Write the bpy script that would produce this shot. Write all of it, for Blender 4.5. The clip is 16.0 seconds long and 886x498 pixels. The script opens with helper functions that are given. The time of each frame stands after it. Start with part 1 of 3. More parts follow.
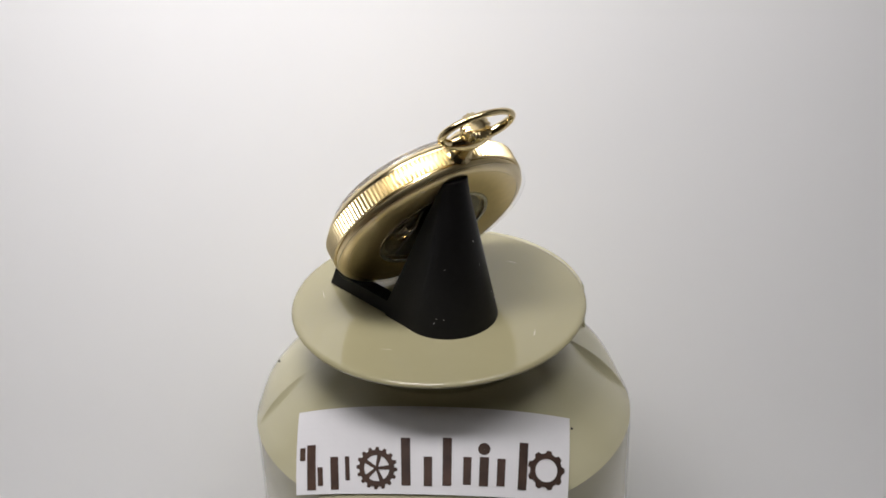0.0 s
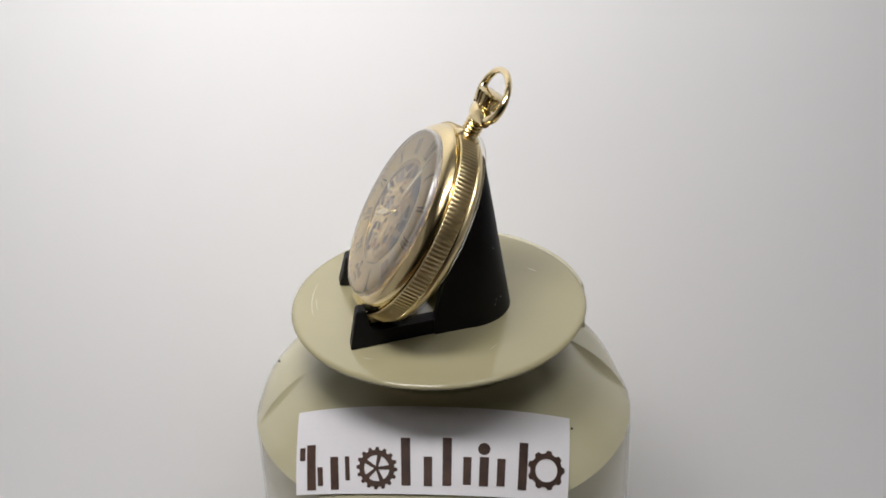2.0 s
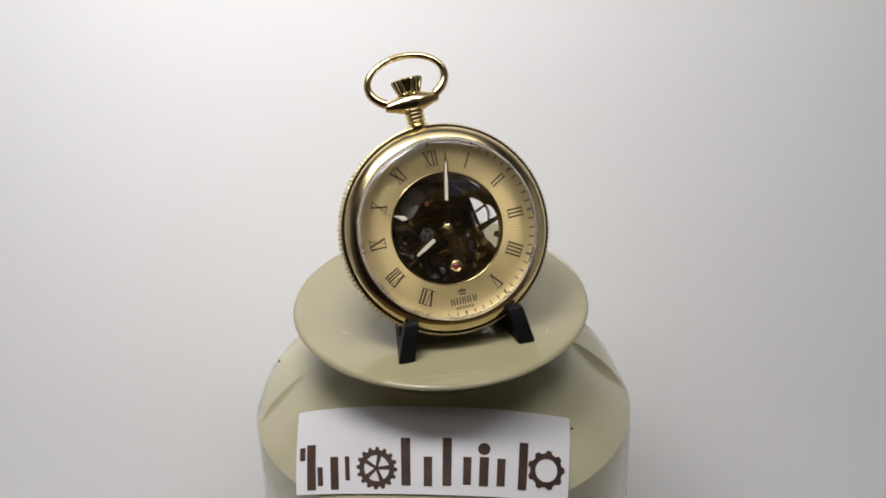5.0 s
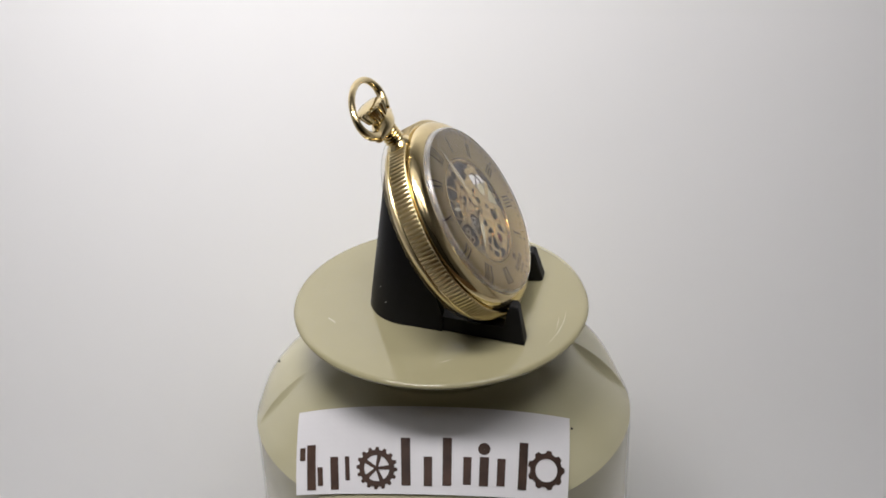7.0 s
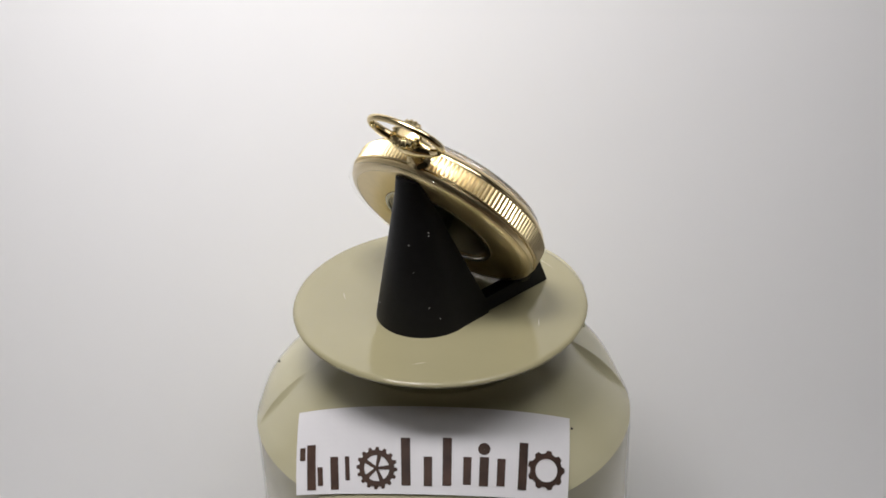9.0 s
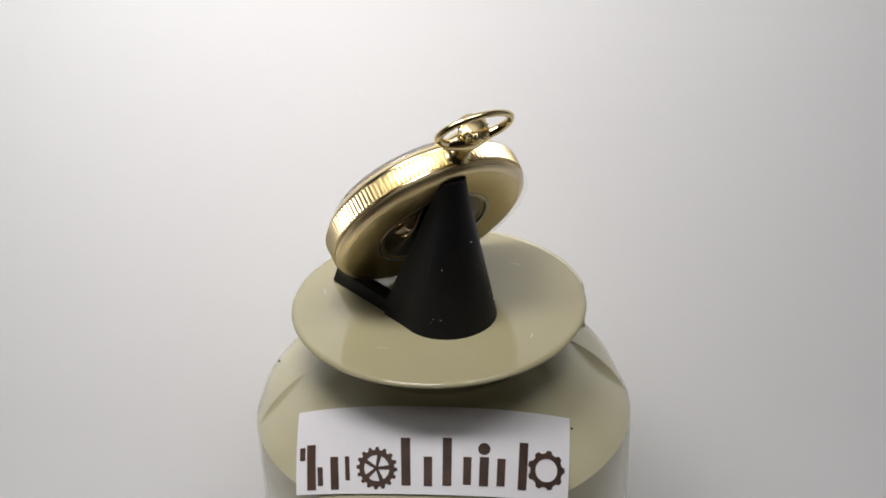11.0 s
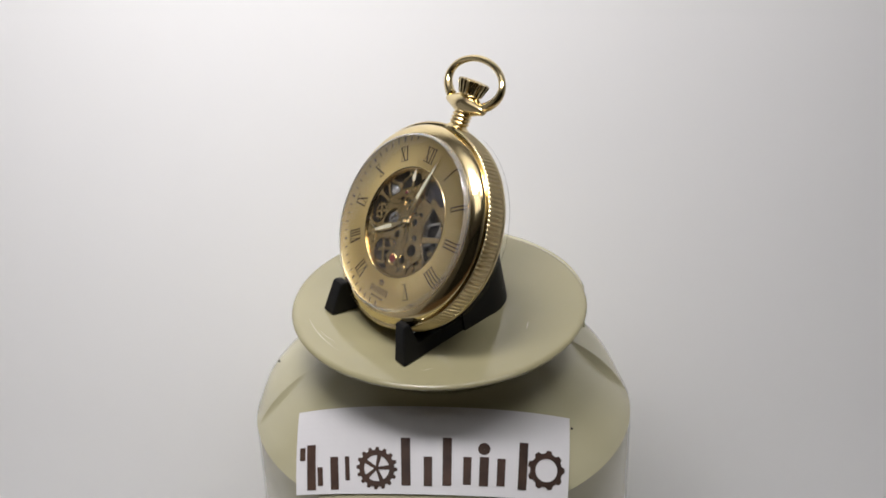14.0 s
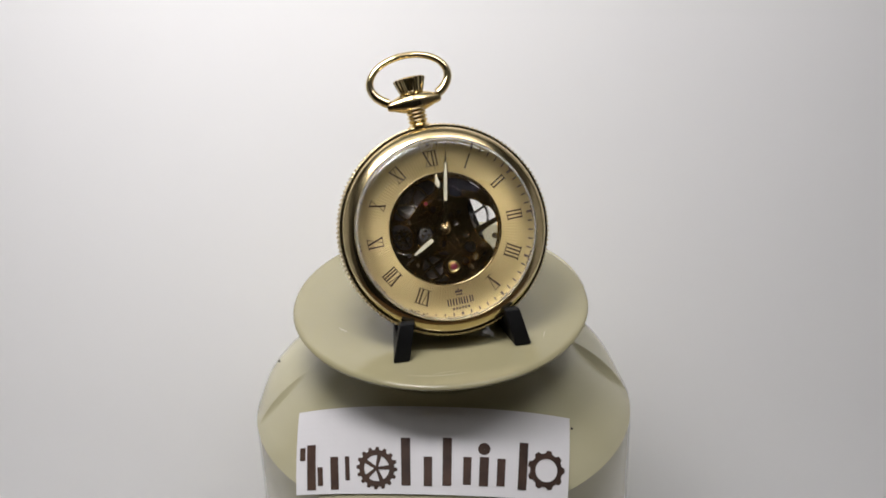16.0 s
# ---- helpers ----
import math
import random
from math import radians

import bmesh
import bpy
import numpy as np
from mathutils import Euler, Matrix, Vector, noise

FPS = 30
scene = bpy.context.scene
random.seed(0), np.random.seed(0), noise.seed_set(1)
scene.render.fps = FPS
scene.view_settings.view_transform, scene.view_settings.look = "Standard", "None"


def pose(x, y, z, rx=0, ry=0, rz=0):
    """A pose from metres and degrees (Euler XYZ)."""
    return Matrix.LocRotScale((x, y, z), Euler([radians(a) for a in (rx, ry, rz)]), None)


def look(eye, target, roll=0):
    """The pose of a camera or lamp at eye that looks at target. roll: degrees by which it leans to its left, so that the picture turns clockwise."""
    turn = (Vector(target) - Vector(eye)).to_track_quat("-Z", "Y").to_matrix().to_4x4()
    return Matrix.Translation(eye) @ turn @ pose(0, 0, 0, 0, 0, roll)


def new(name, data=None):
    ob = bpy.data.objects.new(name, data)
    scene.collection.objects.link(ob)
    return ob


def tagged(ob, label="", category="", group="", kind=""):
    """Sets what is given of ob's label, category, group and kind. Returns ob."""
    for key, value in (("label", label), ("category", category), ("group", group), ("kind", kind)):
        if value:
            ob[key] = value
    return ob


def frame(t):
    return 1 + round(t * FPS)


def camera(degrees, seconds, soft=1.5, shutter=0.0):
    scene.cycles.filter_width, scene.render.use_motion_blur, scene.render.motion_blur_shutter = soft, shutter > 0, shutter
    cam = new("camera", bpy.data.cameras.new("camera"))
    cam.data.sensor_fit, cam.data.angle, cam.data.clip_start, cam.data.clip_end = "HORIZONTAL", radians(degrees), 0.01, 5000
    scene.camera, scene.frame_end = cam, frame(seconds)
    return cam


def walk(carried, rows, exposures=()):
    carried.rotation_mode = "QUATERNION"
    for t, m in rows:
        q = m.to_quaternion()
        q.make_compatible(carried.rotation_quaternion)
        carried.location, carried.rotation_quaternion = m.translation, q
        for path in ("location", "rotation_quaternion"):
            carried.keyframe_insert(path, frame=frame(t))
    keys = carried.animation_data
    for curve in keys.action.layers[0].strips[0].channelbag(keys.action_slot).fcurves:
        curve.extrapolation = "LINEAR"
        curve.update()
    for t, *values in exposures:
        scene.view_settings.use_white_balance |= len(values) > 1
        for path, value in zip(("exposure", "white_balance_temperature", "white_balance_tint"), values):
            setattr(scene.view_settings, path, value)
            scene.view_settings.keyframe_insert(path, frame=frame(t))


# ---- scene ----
from mathutils.geometry import tessellate_polygon

# camera on a tripod: long lens, about 0.6 m from the turntable, looking 31 degrees down
cam = camera(20.21, 16.0, soft=1.7)
EYE = pose(0, -0.51738, 0.32656, 58.98, 0, -0.137) @ pose(0, 0, 0, 0, 0, -2.0)
walk(cam, [(0.0, EYE), (16.0, EYE)], exposures=[(0.0, 0.0), (16.0, 0.0)])

# ---- light, all unseen: a lamp panel over the white backdrop, added backdrop washes, a dim added room fill ----
world = bpy.data.worlds.new("room_air")
scene.world = world
world.use_nodes = True
world.node_tree.nodes["Background"].inputs[0].default_value = (0.9, 0.95, 1.0, 1)
world.node_tree.nodes["Background"].inputs[1].default_value = 0.05


def area_lamp(name, eye, target, sx, sy, watts, colour, spread=180):
    d = bpy.data.lights.new(name, "AREA")
    d.shape, d.size, d.size_y, d.energy, d.color = "RECTANGLE", sx, sy, watts, colour
    d.spread = radians(spread)
    ob = new(name, d)
    ob.matrix_world = look(eye, target)
    return ob


area_lamp("panel_light", (0.0, -0.01, 0.292), (0.0, -0.005, 0.0), 0.36, 0.12, 0.10, (1.0, 0.98, 0.985))
# two added washes that brighten the backdrop, left and right
area_lamp("backdrop_wash_light", (-0.06, -0.05, 0.255), (-0.06, 0.062, 0.0), 0.12, 0.05, 0.255, (1.0, 0.975, 0.99), spread=95)
area_lamp("backdrop_wash_light", (0.10, -0.05, 0.255), (0.11, 0.062, -0.09), 0.12, 0.05, 0.085, (1.0, 0.975, 0.99), spread=95)
# added soft fill from above the camera side, not a known lamp
area_lamp("room_fill_light", (-0.2, -0.45, 1.64), (-0.2, -0.45, 0), 1.2, 1.2, 6.6, (1.0, 0.985, 0.97))

MM = 0.001
TAU = 2 * math.pi
# how deep the dial, the movement and the hour, minute and second pointers sit in the case
SUNK = -0.0019
FLOOR_Z = -0.125


# ---- materials ----
def mat(name, colour, rough=0.5, metal=0.0, trans=0.0, ior=1.45, grain=0.0, grain_scale=300, bump=0.0, bump_scale=2000,
        coat=0.0, spec=0.5):
    """A Principled material with mottling of its colour (grain) and fine relief (bump), in object space."""
    m = bpy.data.materials.new(name)
    m.use_nodes = True
    nt = m.node_tree
    b = nt.nodes["Principled BSDF"]
    b.inputs["Base Color"].default_value = (*colour, 1)
    b.inputs["Roughness"].default_value = rough
    b.inputs["Metallic"].default_value = metal
    b.inputs["Transmission Weight"].default_value = trans
    b.inputs["IOR"].default_value = ior
    b.inputs["Coat Weight"].default_value = coat
    b.inputs["Specular IOR Level"].default_value = spec
    b.inputs["Coat Roughness"].default_value = 0.08
    tc = nt.nodes.new("ShaderNodeTexCoord")
    if grain:
        n1 = nt.nodes.new("ShaderNodeTexNoise")
        n1.inputs["Scale"].default_value = grain_scale
        n1.inputs["Detail"].default_value = 6
        nt.links.new(tc.outputs["Object"], n1.inputs["Vector"])
        n2 = nt.nodes.new("ShaderNodeTexNoise")
        n2.inputs["Scale"].default_value = grain_scale * 0.12
        nt.links.new(tc.outputs["Object"], n2.inputs["Vector"])
        add = nt.nodes.new("ShaderNodeMath")
        add.operation = "ADD"
        nt.links.new(n1.outputs["Fac"], add.inputs[0])
        nt.links.new(n2.outputs["Fac"], add.inputs[1])
        mr = nt.nodes.new("ShaderNodeMapRange")
        mr.inputs["From Min"].default_value, mr.inputs["From Max"].default_value = 0.7, 1.3
        mr.inputs["To Min"].default_value, mr.inputs["To Max"].default_value = 1 - grain, 1 + grain
        nt.links.new(add.outputs[0], mr.inputs["Value"])
        mix = nt.nodes.new("ShaderNodeVectorMath")
        mix.operation = "SCALE"
        mix.inputs[0].default_value = colour
        nt.links.new(mr.outputs[0], mix.inputs["Scale"])
        nt.links.new(mix.outputs[0], b.inputs["Base Color"])
        rr = nt.nodes.new("ShaderNodeMapRange")
        rr.inputs["From Min"].default_value, rr.inputs["From Max"].default_value = 0.3, 0.7
        rr.inputs["To Min"].default_value, rr.inputs["To Max"].default_value = max(rough - 0.05, 0.02), rough + 0.06
        nt.links.new(n2.outputs["Fac"], rr.inputs["Value"])
        nt.links.new(rr.outputs[0], b.inputs["Roughness"])
    if bump:
        n3 = nt.nodes.new("ShaderNodeTexNoise")
        n3.inputs["Scale"].default_value = bump_scale
        n3.inputs["Detail"].default_value = 4
        nt.links.new(tc.outputs["Object"], n3.inputs["Vector"])
        bp = nt.nodes.new("ShaderNodeBump")
        bp.inputs["Strength"].default_value = bump
        bp.inputs["Distance"].default_value = 0.0002
        nt.links.new(n3.outputs["Fac"], bp.inputs["Height"])
        nt.links.new(bp.outputs[0], b.inputs["Normal"])
    return m


def dial_material():
    """Satin gold with fine sunray grooves round the centre."""
    m = mat("sunray_gold", (0.50, 0.40, 0.195), 0.32, 1.0)
    nt = m.node_tree
    b = nt.nodes["Principled BSDF"]
    tc = nt.nodes.new("ShaderNodeTexCoord")
    sep = nt.nodes.new("ShaderNodeSeparateXYZ")
    nt.links.new(tc.outputs["Object"], sep.inputs[0])
    at = nt.nodes.new("ShaderNodeMath")
    at.operation = "ARCTAN2"
    nt.links.new(sep.outputs["Y"], at.inputs[0])
    nt.links.new(sep.outputs["X"], at.inputs[1])
    mul = nt.nodes.new("ShaderNodeMath")
    mul.operation = "MULTIPLY"
    mul.inputs[1].default_value = 150
    nt.links.new(at.outputs[0], mul.inputs[0])
    si = nt.nodes.new("ShaderNodeMath")
    si.operation = "SINE"
    nt.links.new(mul.outputs[0], si.inputs[0])
    ln = nt.nodes.new("ShaderNodeVectorMath")
    ln.operation = "LENGTH"
    nt.links.new(tc.outputs["Object"], ln.inputs[0])
    fade = nt.nodes.new("ShaderNodeMapRange")
    fade.inputs["From Min"].default_value, fade.inputs["From Max"].default_value = 0.0185, 0.0165
    fade.inputs["To Min"].default_value, fade.inputs["To Max"].default_value = 0.12, 1.0
    nt.links.new(ln.outputs["Value"], fade.inputs["Value"])
    hm = nt.nodes.new("ShaderNodeMath")
    hm.operation = "MULTIPLY"
    nt.links.new(si.outputs[0], hm.inputs[0])
    nt.links.new(fade.outputs[0], hm.inputs[1])
    bp = nt.nodes.new("ShaderNodeBump")
    bp.inputs["Strength"].default_value = 0.42
    bp.inputs["Distance"].default_value = 0.00005
    nt.links.new(hm.outputs[0], bp.inputs["Height"])
    nt.links.new(bp.outputs[0], b.inputs["Normal"])
    return m


GOLD = mat("polished_gold", (0.75, 0.615, 0.345), 0.12, 1.0, grain=0.05, grain_scale=400)
GOLD_SATIN = mat("satin_gold", (0.70, 0.58, 0.335), 0.34, 1.0, grain=0.06, grain_scale=500, bump=0.05)
GOLD_DARK = mat("movement_gold", (0.68, 0.52, 0.27), 0.05, 1.0, grain=0.1, grain_scale=900, bump=0.05, bump_scale=6000)
STEEL = mat("movement_steel", (0.55, 0.55, 0.56), 0.22, 1.0, grain=0.08, grain_scale=900)
# near-black for the painted shade in the movement, and for the plastic's chips
SHADE_AND_CHIP = mat("shade_and_chip_dark", (0.045, 0.04, 0.036), 0.4, 0.6, grain=0.1, grain_scale=900)
BLUED = mat("blued_steel", (0.16, 0.16, 0.20), 0.22, 1.0, grain=0.08, grain_scale=900)
RUBY = mat("ruby", (0.085, 0.01, 0.02), 0.1, 0.0, coat=0.5)
DIAL = dial_material()
INK = mat("dial_ink", (0.045, 0.025, 0.018), 0.5)
NUMERAL_INK = mat("numeral_ink", (0.03, 0.018, 0.011), 0.6, 0.0, spec=0.12, grain=0.2, grain_scale=1500)
LUME = mat("hand_lume", (0.36, 0.34, 0.26), 0.6)
GLASS = mat("crystal_glass", (1, 1, 1), 0.0, 0.0, trans=1.0, ior=1.52)
FROST = mat("cloudy_edge", (0.95, 0.94, 0.92), 0.16, 0.0, trans=0.94, ior=1.35)
FILM = mat("clear_film", (1, 1, 1), 0.03, 0.0, trans=1.0, ior=1.15)
BLACK = mat("black_plastic", (0.005, 0.005, 0.0055), 0.5, 0.0, spec=0.28, grain=0.25, grain_scale=500, bump=0.25, bump_scale=1500)
SCUFF = mat("pale_scuff", (0.45, 0.43, 0.34), 0.4)
DUST = mat("dust", (0.5, 0.5, 0.48), 0.9)
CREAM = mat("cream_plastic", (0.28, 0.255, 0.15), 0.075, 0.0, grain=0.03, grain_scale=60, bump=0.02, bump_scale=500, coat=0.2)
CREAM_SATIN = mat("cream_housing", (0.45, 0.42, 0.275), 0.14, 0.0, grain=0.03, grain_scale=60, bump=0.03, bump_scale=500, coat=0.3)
PAPER = mat("white_paper", (0.70, 0.69, 0.70), 0.75, 0.0, grain=0.02, grain_scale=200, bump=0.06, bump_scale=3000)
PRINT = mat("brown_print", (0.055, 0.028, 0.018), 0.6, 0.0, grain=0.5, grain_scale=180)
SWEEP = mat("backdrop_sheet", (0.85, 0.85, 0.85), 0.45, 0.0, grain=0.012, grain_scale=12, bump=0.03, bump_scale=60)
# unseen wall behind the camera, darkened so polished gold reflects dark
DARK_WALL = mat("dark_reflection_wall", (0.07, 0.066, 0.06), 0.9, 0.0, grain=0.1, grain_scale=6)
WALL = mat("room_wall", (0.48, 0.465, 0.44), 0.8, 0.0, grain=0.05, grain_scale=4)
CEIL = mat("room_ceiling", (0.7, 0.7, 0.68), 0.8, 0.0, grain=0.04, grain_scale=4)
WOOD = mat("table_wood", (0.28, 0.18, 0.10), 0.4, 0.0, grain=0.25, grain_scale=30)


# ---- mesh helpers ----
def part(name, bm, material, parent=None, label="", smooth=True):
    """Links a bmesh as one mesh object under a thing or a part."""
    bmesh.ops.recalc_face_normals(bm, faces=bm.faces[:])
    me = bpy.data.meshes.new(name)
    bm.to_mesh(me)
    bm.free()
    me.materials.append(material)
    if smooth:
        me.shade_smooth()
        me.set_sharp_from_angle(angle=radians(35))
    ob = new(name, me)
    if parent:
        ob.parent = parent
    if label:
        tagged(ob, label)
    return ob


def empty(name, m=None):
    ob = new(name)
    ob.empty_display_size = 0.01
    if m is not None:
        ob.matrix_world = m
    return ob


def lathe(profile, n=96, closed=True, bm=None, centre=(0, 0), sweep=None):
    """Turns a profile of (radius, height) in mm round the z axis."""
    bm = bm or bmesh.new()
    rings = []
    for r, z in profile:
        if r < 1e-6:
            rings.append([bm.verts.new((centre[0] * MM, centre[1] * MM, z * MM))])
        else:
            rings.append([bm.verts.new(((centre[0] + r * math.cos(TAU * i / n)) * MM,
                                        (centre[1] + r * math.sin(TAU * i / n)) * MM, z * MM)) for i in range(n)])
    pairs = list(zip(rings, rings[1:]))
    if closed:
        pairs.append((rings[-1], rings[0]))
    for a, b in pairs:
        for i in range(n):
            j = (i + 1) % n
            if len(a) == 1 and len(b) == 1:
                continue
            if len(a) == 1:
                bm.faces.new((a[0], b[i], b[j]))
            elif len(b) == 1:
                bm.faces.new((a[i], a[j], b[0]))
            else:
                bm.faces.new((a[i], a[j], b[j], b[i]))
    return bm


def prism(points, z0, z1, bm=None, bevel=0.0):
    """An outline of (x, y) in mm raised from z0 to z1; bevel draws its upper edge in."""
    bm = bm or bmesh.new()
    cx = sum(p[0] for p in points) / len(points)
    cy = sum(p[1] for p in points) / len(points)

    def ring(k, z):
        out = []
        for x, y in points:
            d = math.hypot(x - cx, y - cy) or 1
            f = max(0.0, 1 - k / d)
            out.append(bm.verts.new(((cx + (x - cx) * f) * MM, (cy + (y - cy) * f) * MM, z * MM)))
        return out
    rings = [ring(0, z0), ring(0, z1 - bevel)]
    if bevel:
        rings.append(ring(bevel, z1))
    n = len(points)
    for a, b in zip(rings, rings[1:]):
        for i in range(n):
            bm.faces.new((a[i], a[(i + 1) % n], b[(i + 1) % n], b[i]))
    bm.faces.new(rings[0][::-1])
    bm.faces.new(rings[-1])
    return bm


def circle(cx, cy, r, n=24, a0=0.0, a1=TAU):
    return [(cx + r * math.cos(a0 + (a1 - a0) * i / n), cy + r * math.sin(a0 + (a1 - a0) * i / n)) for i in range(n)]


def capsule(x0, y0, x1, y1, r0, r1, n=10):
    """A bar with rounded ends of two radii."""
    a = math.atan2(y1 - y0, x1 - x0)
    pts = [(x0 + r0 * math.cos(a + math.pi / 2 + math.pi * i / n), y0 + r0 * math.sin(a + math.pi / 2 + math.pi * i / n)) for i in range(n + 1)]
    pts += [(x1 + r1 * math.cos(a - math.pi / 2 + math.pi * i / n), y1 + r1 * math.sin(a - math.pi / 2 + math.pi * i / n)) for i in range(n + 1)]
    return pts


def tube(points, radii, n=16, closed=False, bm=None):
    """A round wire along points (mm), with a radius at each."""
    bm = bm or bmesh.new()
    pts = [Vector(p) for p in points]
    k = len(pts)
    rings = []
    for i, p in enumerate(pts):
        nxt = pts[(i + 1) % k] if closed or i + 1 < k else p
        prv = pts[i - 1] if closed or i > 0 else p
        d = (nxt - prv).normalized()
        up = Vector((0, 0, 1)) if abs(d.z) < 0.9 else Vector((1, 0, 0))
        s = d.cross(up).normalized()
        u = s.cross(d)
        r = radii[i] if isinstance(radii, (list, tuple)) else radii
        rings.append([bm.verts.new((p + (s * math.cos(TAU * j / n) + u * math.sin(TAU * j / n)) * r) * MM) for j in range(n)])
    for i in range(k if closed else k - 1):
        a, b = rings[i], rings[(i + 1) % k]
        for j in range(n):
            bm.faces.new((a[j], a[(j + 1) % n], b[(j + 1) % n], b[j]))
    if not closed:
        bm.faces.new(rings[0][::-1])
        bm.faces.new(rings[-1])
    return bm


def gear(cx, cy, r, teeth, z0, z1, hub=0.9, spokes=4, tooth=0.35, rim=0.7):
    """A toothed wheel with rim, spokes and hub."""
    bm = bmesh.new()
    n = teeth * 4
    lo, hi = [], []
    for z, store in ((z0, lo), (z1, hi)):
        outer, inner = [], []
        for i in range(n):
            a = TAU * i / n
            ro = r if i % 4 in (0, 1) else r - tooth
            outer.append(bm.verts.new(((cx + ro * math.cos(a)) * MM, (cy + ro * math.sin(a)) * MM, z * MM)))
            inner.append(bm.verts.new(((cx + (r - tooth - rim) * math.cos(a)) * MM, (cy + (r - tooth - rim) * math.sin(a)) * MM, z * MM)))
        store += [outer, inner]
    for i in range(n):
        j = (i + 1) % n
        bm.faces.new((hi[0][i], hi[0][j], hi[1][j], hi[1][i]))
        bm.faces.new((lo[0][j], lo[0][i], lo[1][i], lo[1][j]))
        bm.faces.new((lo[0][i], lo[0][j], hi[0][j], hi[0][i]))
        bm.faces.new((lo[1][j], lo[1][i], hi[1][i], hi[1][j]))
    for s in range(spokes):
        a = TAU * s / spokes + 0.4
        prism(capsule(cx, cy, cx + (r - tooth - rim * 0.6) * math.cos(a), cy + (r - tooth - rim * 0.6) * math.sin(a), 0.35, 0.28, 4), z0 + 0.02, z1 - 0.02, bm)
    prism(circle(cx, cy, hub, 20), z0 - 0.1, z1 + 0.15, bm, 0.08)
    return bm


# ---- the room and the backdrop ----
def sheet(name, rows, material, label=""):
    bm = bmesh.new()
    vs = [[bm.verts.new(p) for p in row] for row in rows]
    for a, b in zip(vs, vs[1:]):
        for i in range(len(a) - 1):
            bm.faces.new((a[i], a[i + 1], b[i + 1], b[i]))
    ob = part(name, bm, material)
    so = ob.modifiers.new("thickness", "SOLIDIFY")
    so.thickness, so.offset = 0.0006, -1
    return tagged(ob, label, kind="structure")


def sheet_y(z):
    """How far back the leaning paper sheet stands at height z."""
    return 0.058 + 0.19 * (z + 0.105)


def build_backdrop():
    rad = 0.02
    low = FLOOR_Z + rad
    prof = [(-0.16, FLOOR_Z), (-0.10, FLOOR_Z)]
    prof += [(sheet_y(low) - rad + rad * math.sin(a), low - rad * math.cos(a)) for a in [math.pi / 2 * i / 14 for i in range(15)]]
    prof += [(sheet_y(z), z) for z in (-0.05, 0.0, 0.05, 0.12, 0.2, 0.296)]
    xs = [-0.286 + 0.026 * i for i in range(25)]
    return sheet("backdrop", [[(x, y + 0.0006 * math.sin(9 * x + 4 * z), z) for x in xs] for y, z in prof], SWEEP,
                 "white satin paper sheet curving up behind the turntable")


def build_fold():
    """A faint fold across the lower part of the backdrop sheet."""
    pts = []
    for i in range(12):
        x = 0.058 + 0.0055 * i
        z = -0.0815 - 0.0131 * (i / 11) ** 0.9
        pts.append((x * 1000, (sheet_y(z) + 0.0006 * math.sin(9 * x + 4 * z)) * 1000 - 0.02, z * 1000))
    return tagged(part("backdrop_fold", tube(pts, 0.16, 8), SWEEP), "faint fold in the white paper backdrop", kind="structure")


def slab(name, lo, hi, material, label):
    bm = bmesh.new()
    bmesh.ops.create_cube(bm, size=1.0)
    for v in bm.verts:
        v.co = Vector([(l + h) / 2 + c * (h - l) for l, h, c in zip(lo, hi, v.co)])
    return tagged(part(name, bm, material, smooth=False), label, kind="structure")


def build_lamp_panel():
    """Unseen helpers: side reflectors, a white board behind the backdrop and the white lamp panel over it."""
    w, y0, y1, z0, z1 = 0.21, -0.12, 0.15, FLOOR_Z - 0.0007, 0.30
    t = 0.004
    # side boards added only to brighten the gold and the dial
    slab("fill_reflector_west", (-0.304, -0.20, z0), (-0.30, 0.06, 0.19), SWEEP, "unseen white board added beside the backdrop to brighten the gold")
    slab("fill_reflector_east", (0.36, -0.16, z0), (0.364, 0.06, 0.19), SWEEP, "unseen white board added beside the backdrop to brighten the gold")
    slab("wall_board", (-w, y1, z0), (w, y1 + t, z1), SWEEP, "white board behind the paper backdrop")
    slab("ceiling_panel", (-w - t, y0, z1), (w + t, y1 + t, z1 + t), SWEEP, "unseen white panel added over the backdrop to hold the lamp")


def build_room():
    z0, z1 = -0.80, 1.70
    slab("floor", (-1.6, -2.0, z0 - 0.1), (1.6, 1.0, z0), WOOD, "plain wooden room floor")
    slab("ceiling", (-1.6, -2.0, z1), (1.6, 1.0, z1 + 0.1), CEIL, "plain white ceiling")
    slab("wall_west", (-1.7, -2.0, z0), (-1.6, 1.0, z1), WALL, "plain grey room wall")
    slab("wall_east", (1.6, -2.0, z0), (1.7, 1.0, z1), WALL, "plain grey room wall")
    slab("wall_south", (-1.7, -2.1, z0), (1.7, -2.0, z1), DARK_WALL, "plain unseen room wall, darkened for the gold to reflect")
    slab("wall_north", (-1.7, 1.0, z0), (1.7, 1.1, z1), WALL, "plain grey room wall")
    slab("tabletop", (-0.7, -0.52, FLOOR_Z - 0.03), (0.7, 0.5, FLOOR_Z - 0.0008), WOOD, "plain wooden tabletop under the paper sheet")


# ---- turntable ----
CONE_R0, CONE_Z0, CONE_R1, CONE_Z1 = 47.0, -31.0, 27.0, -8.6
BETA = math.atan2(CONE_Z1 - CONE_Z0, CONE_R0 - CONE_R1)


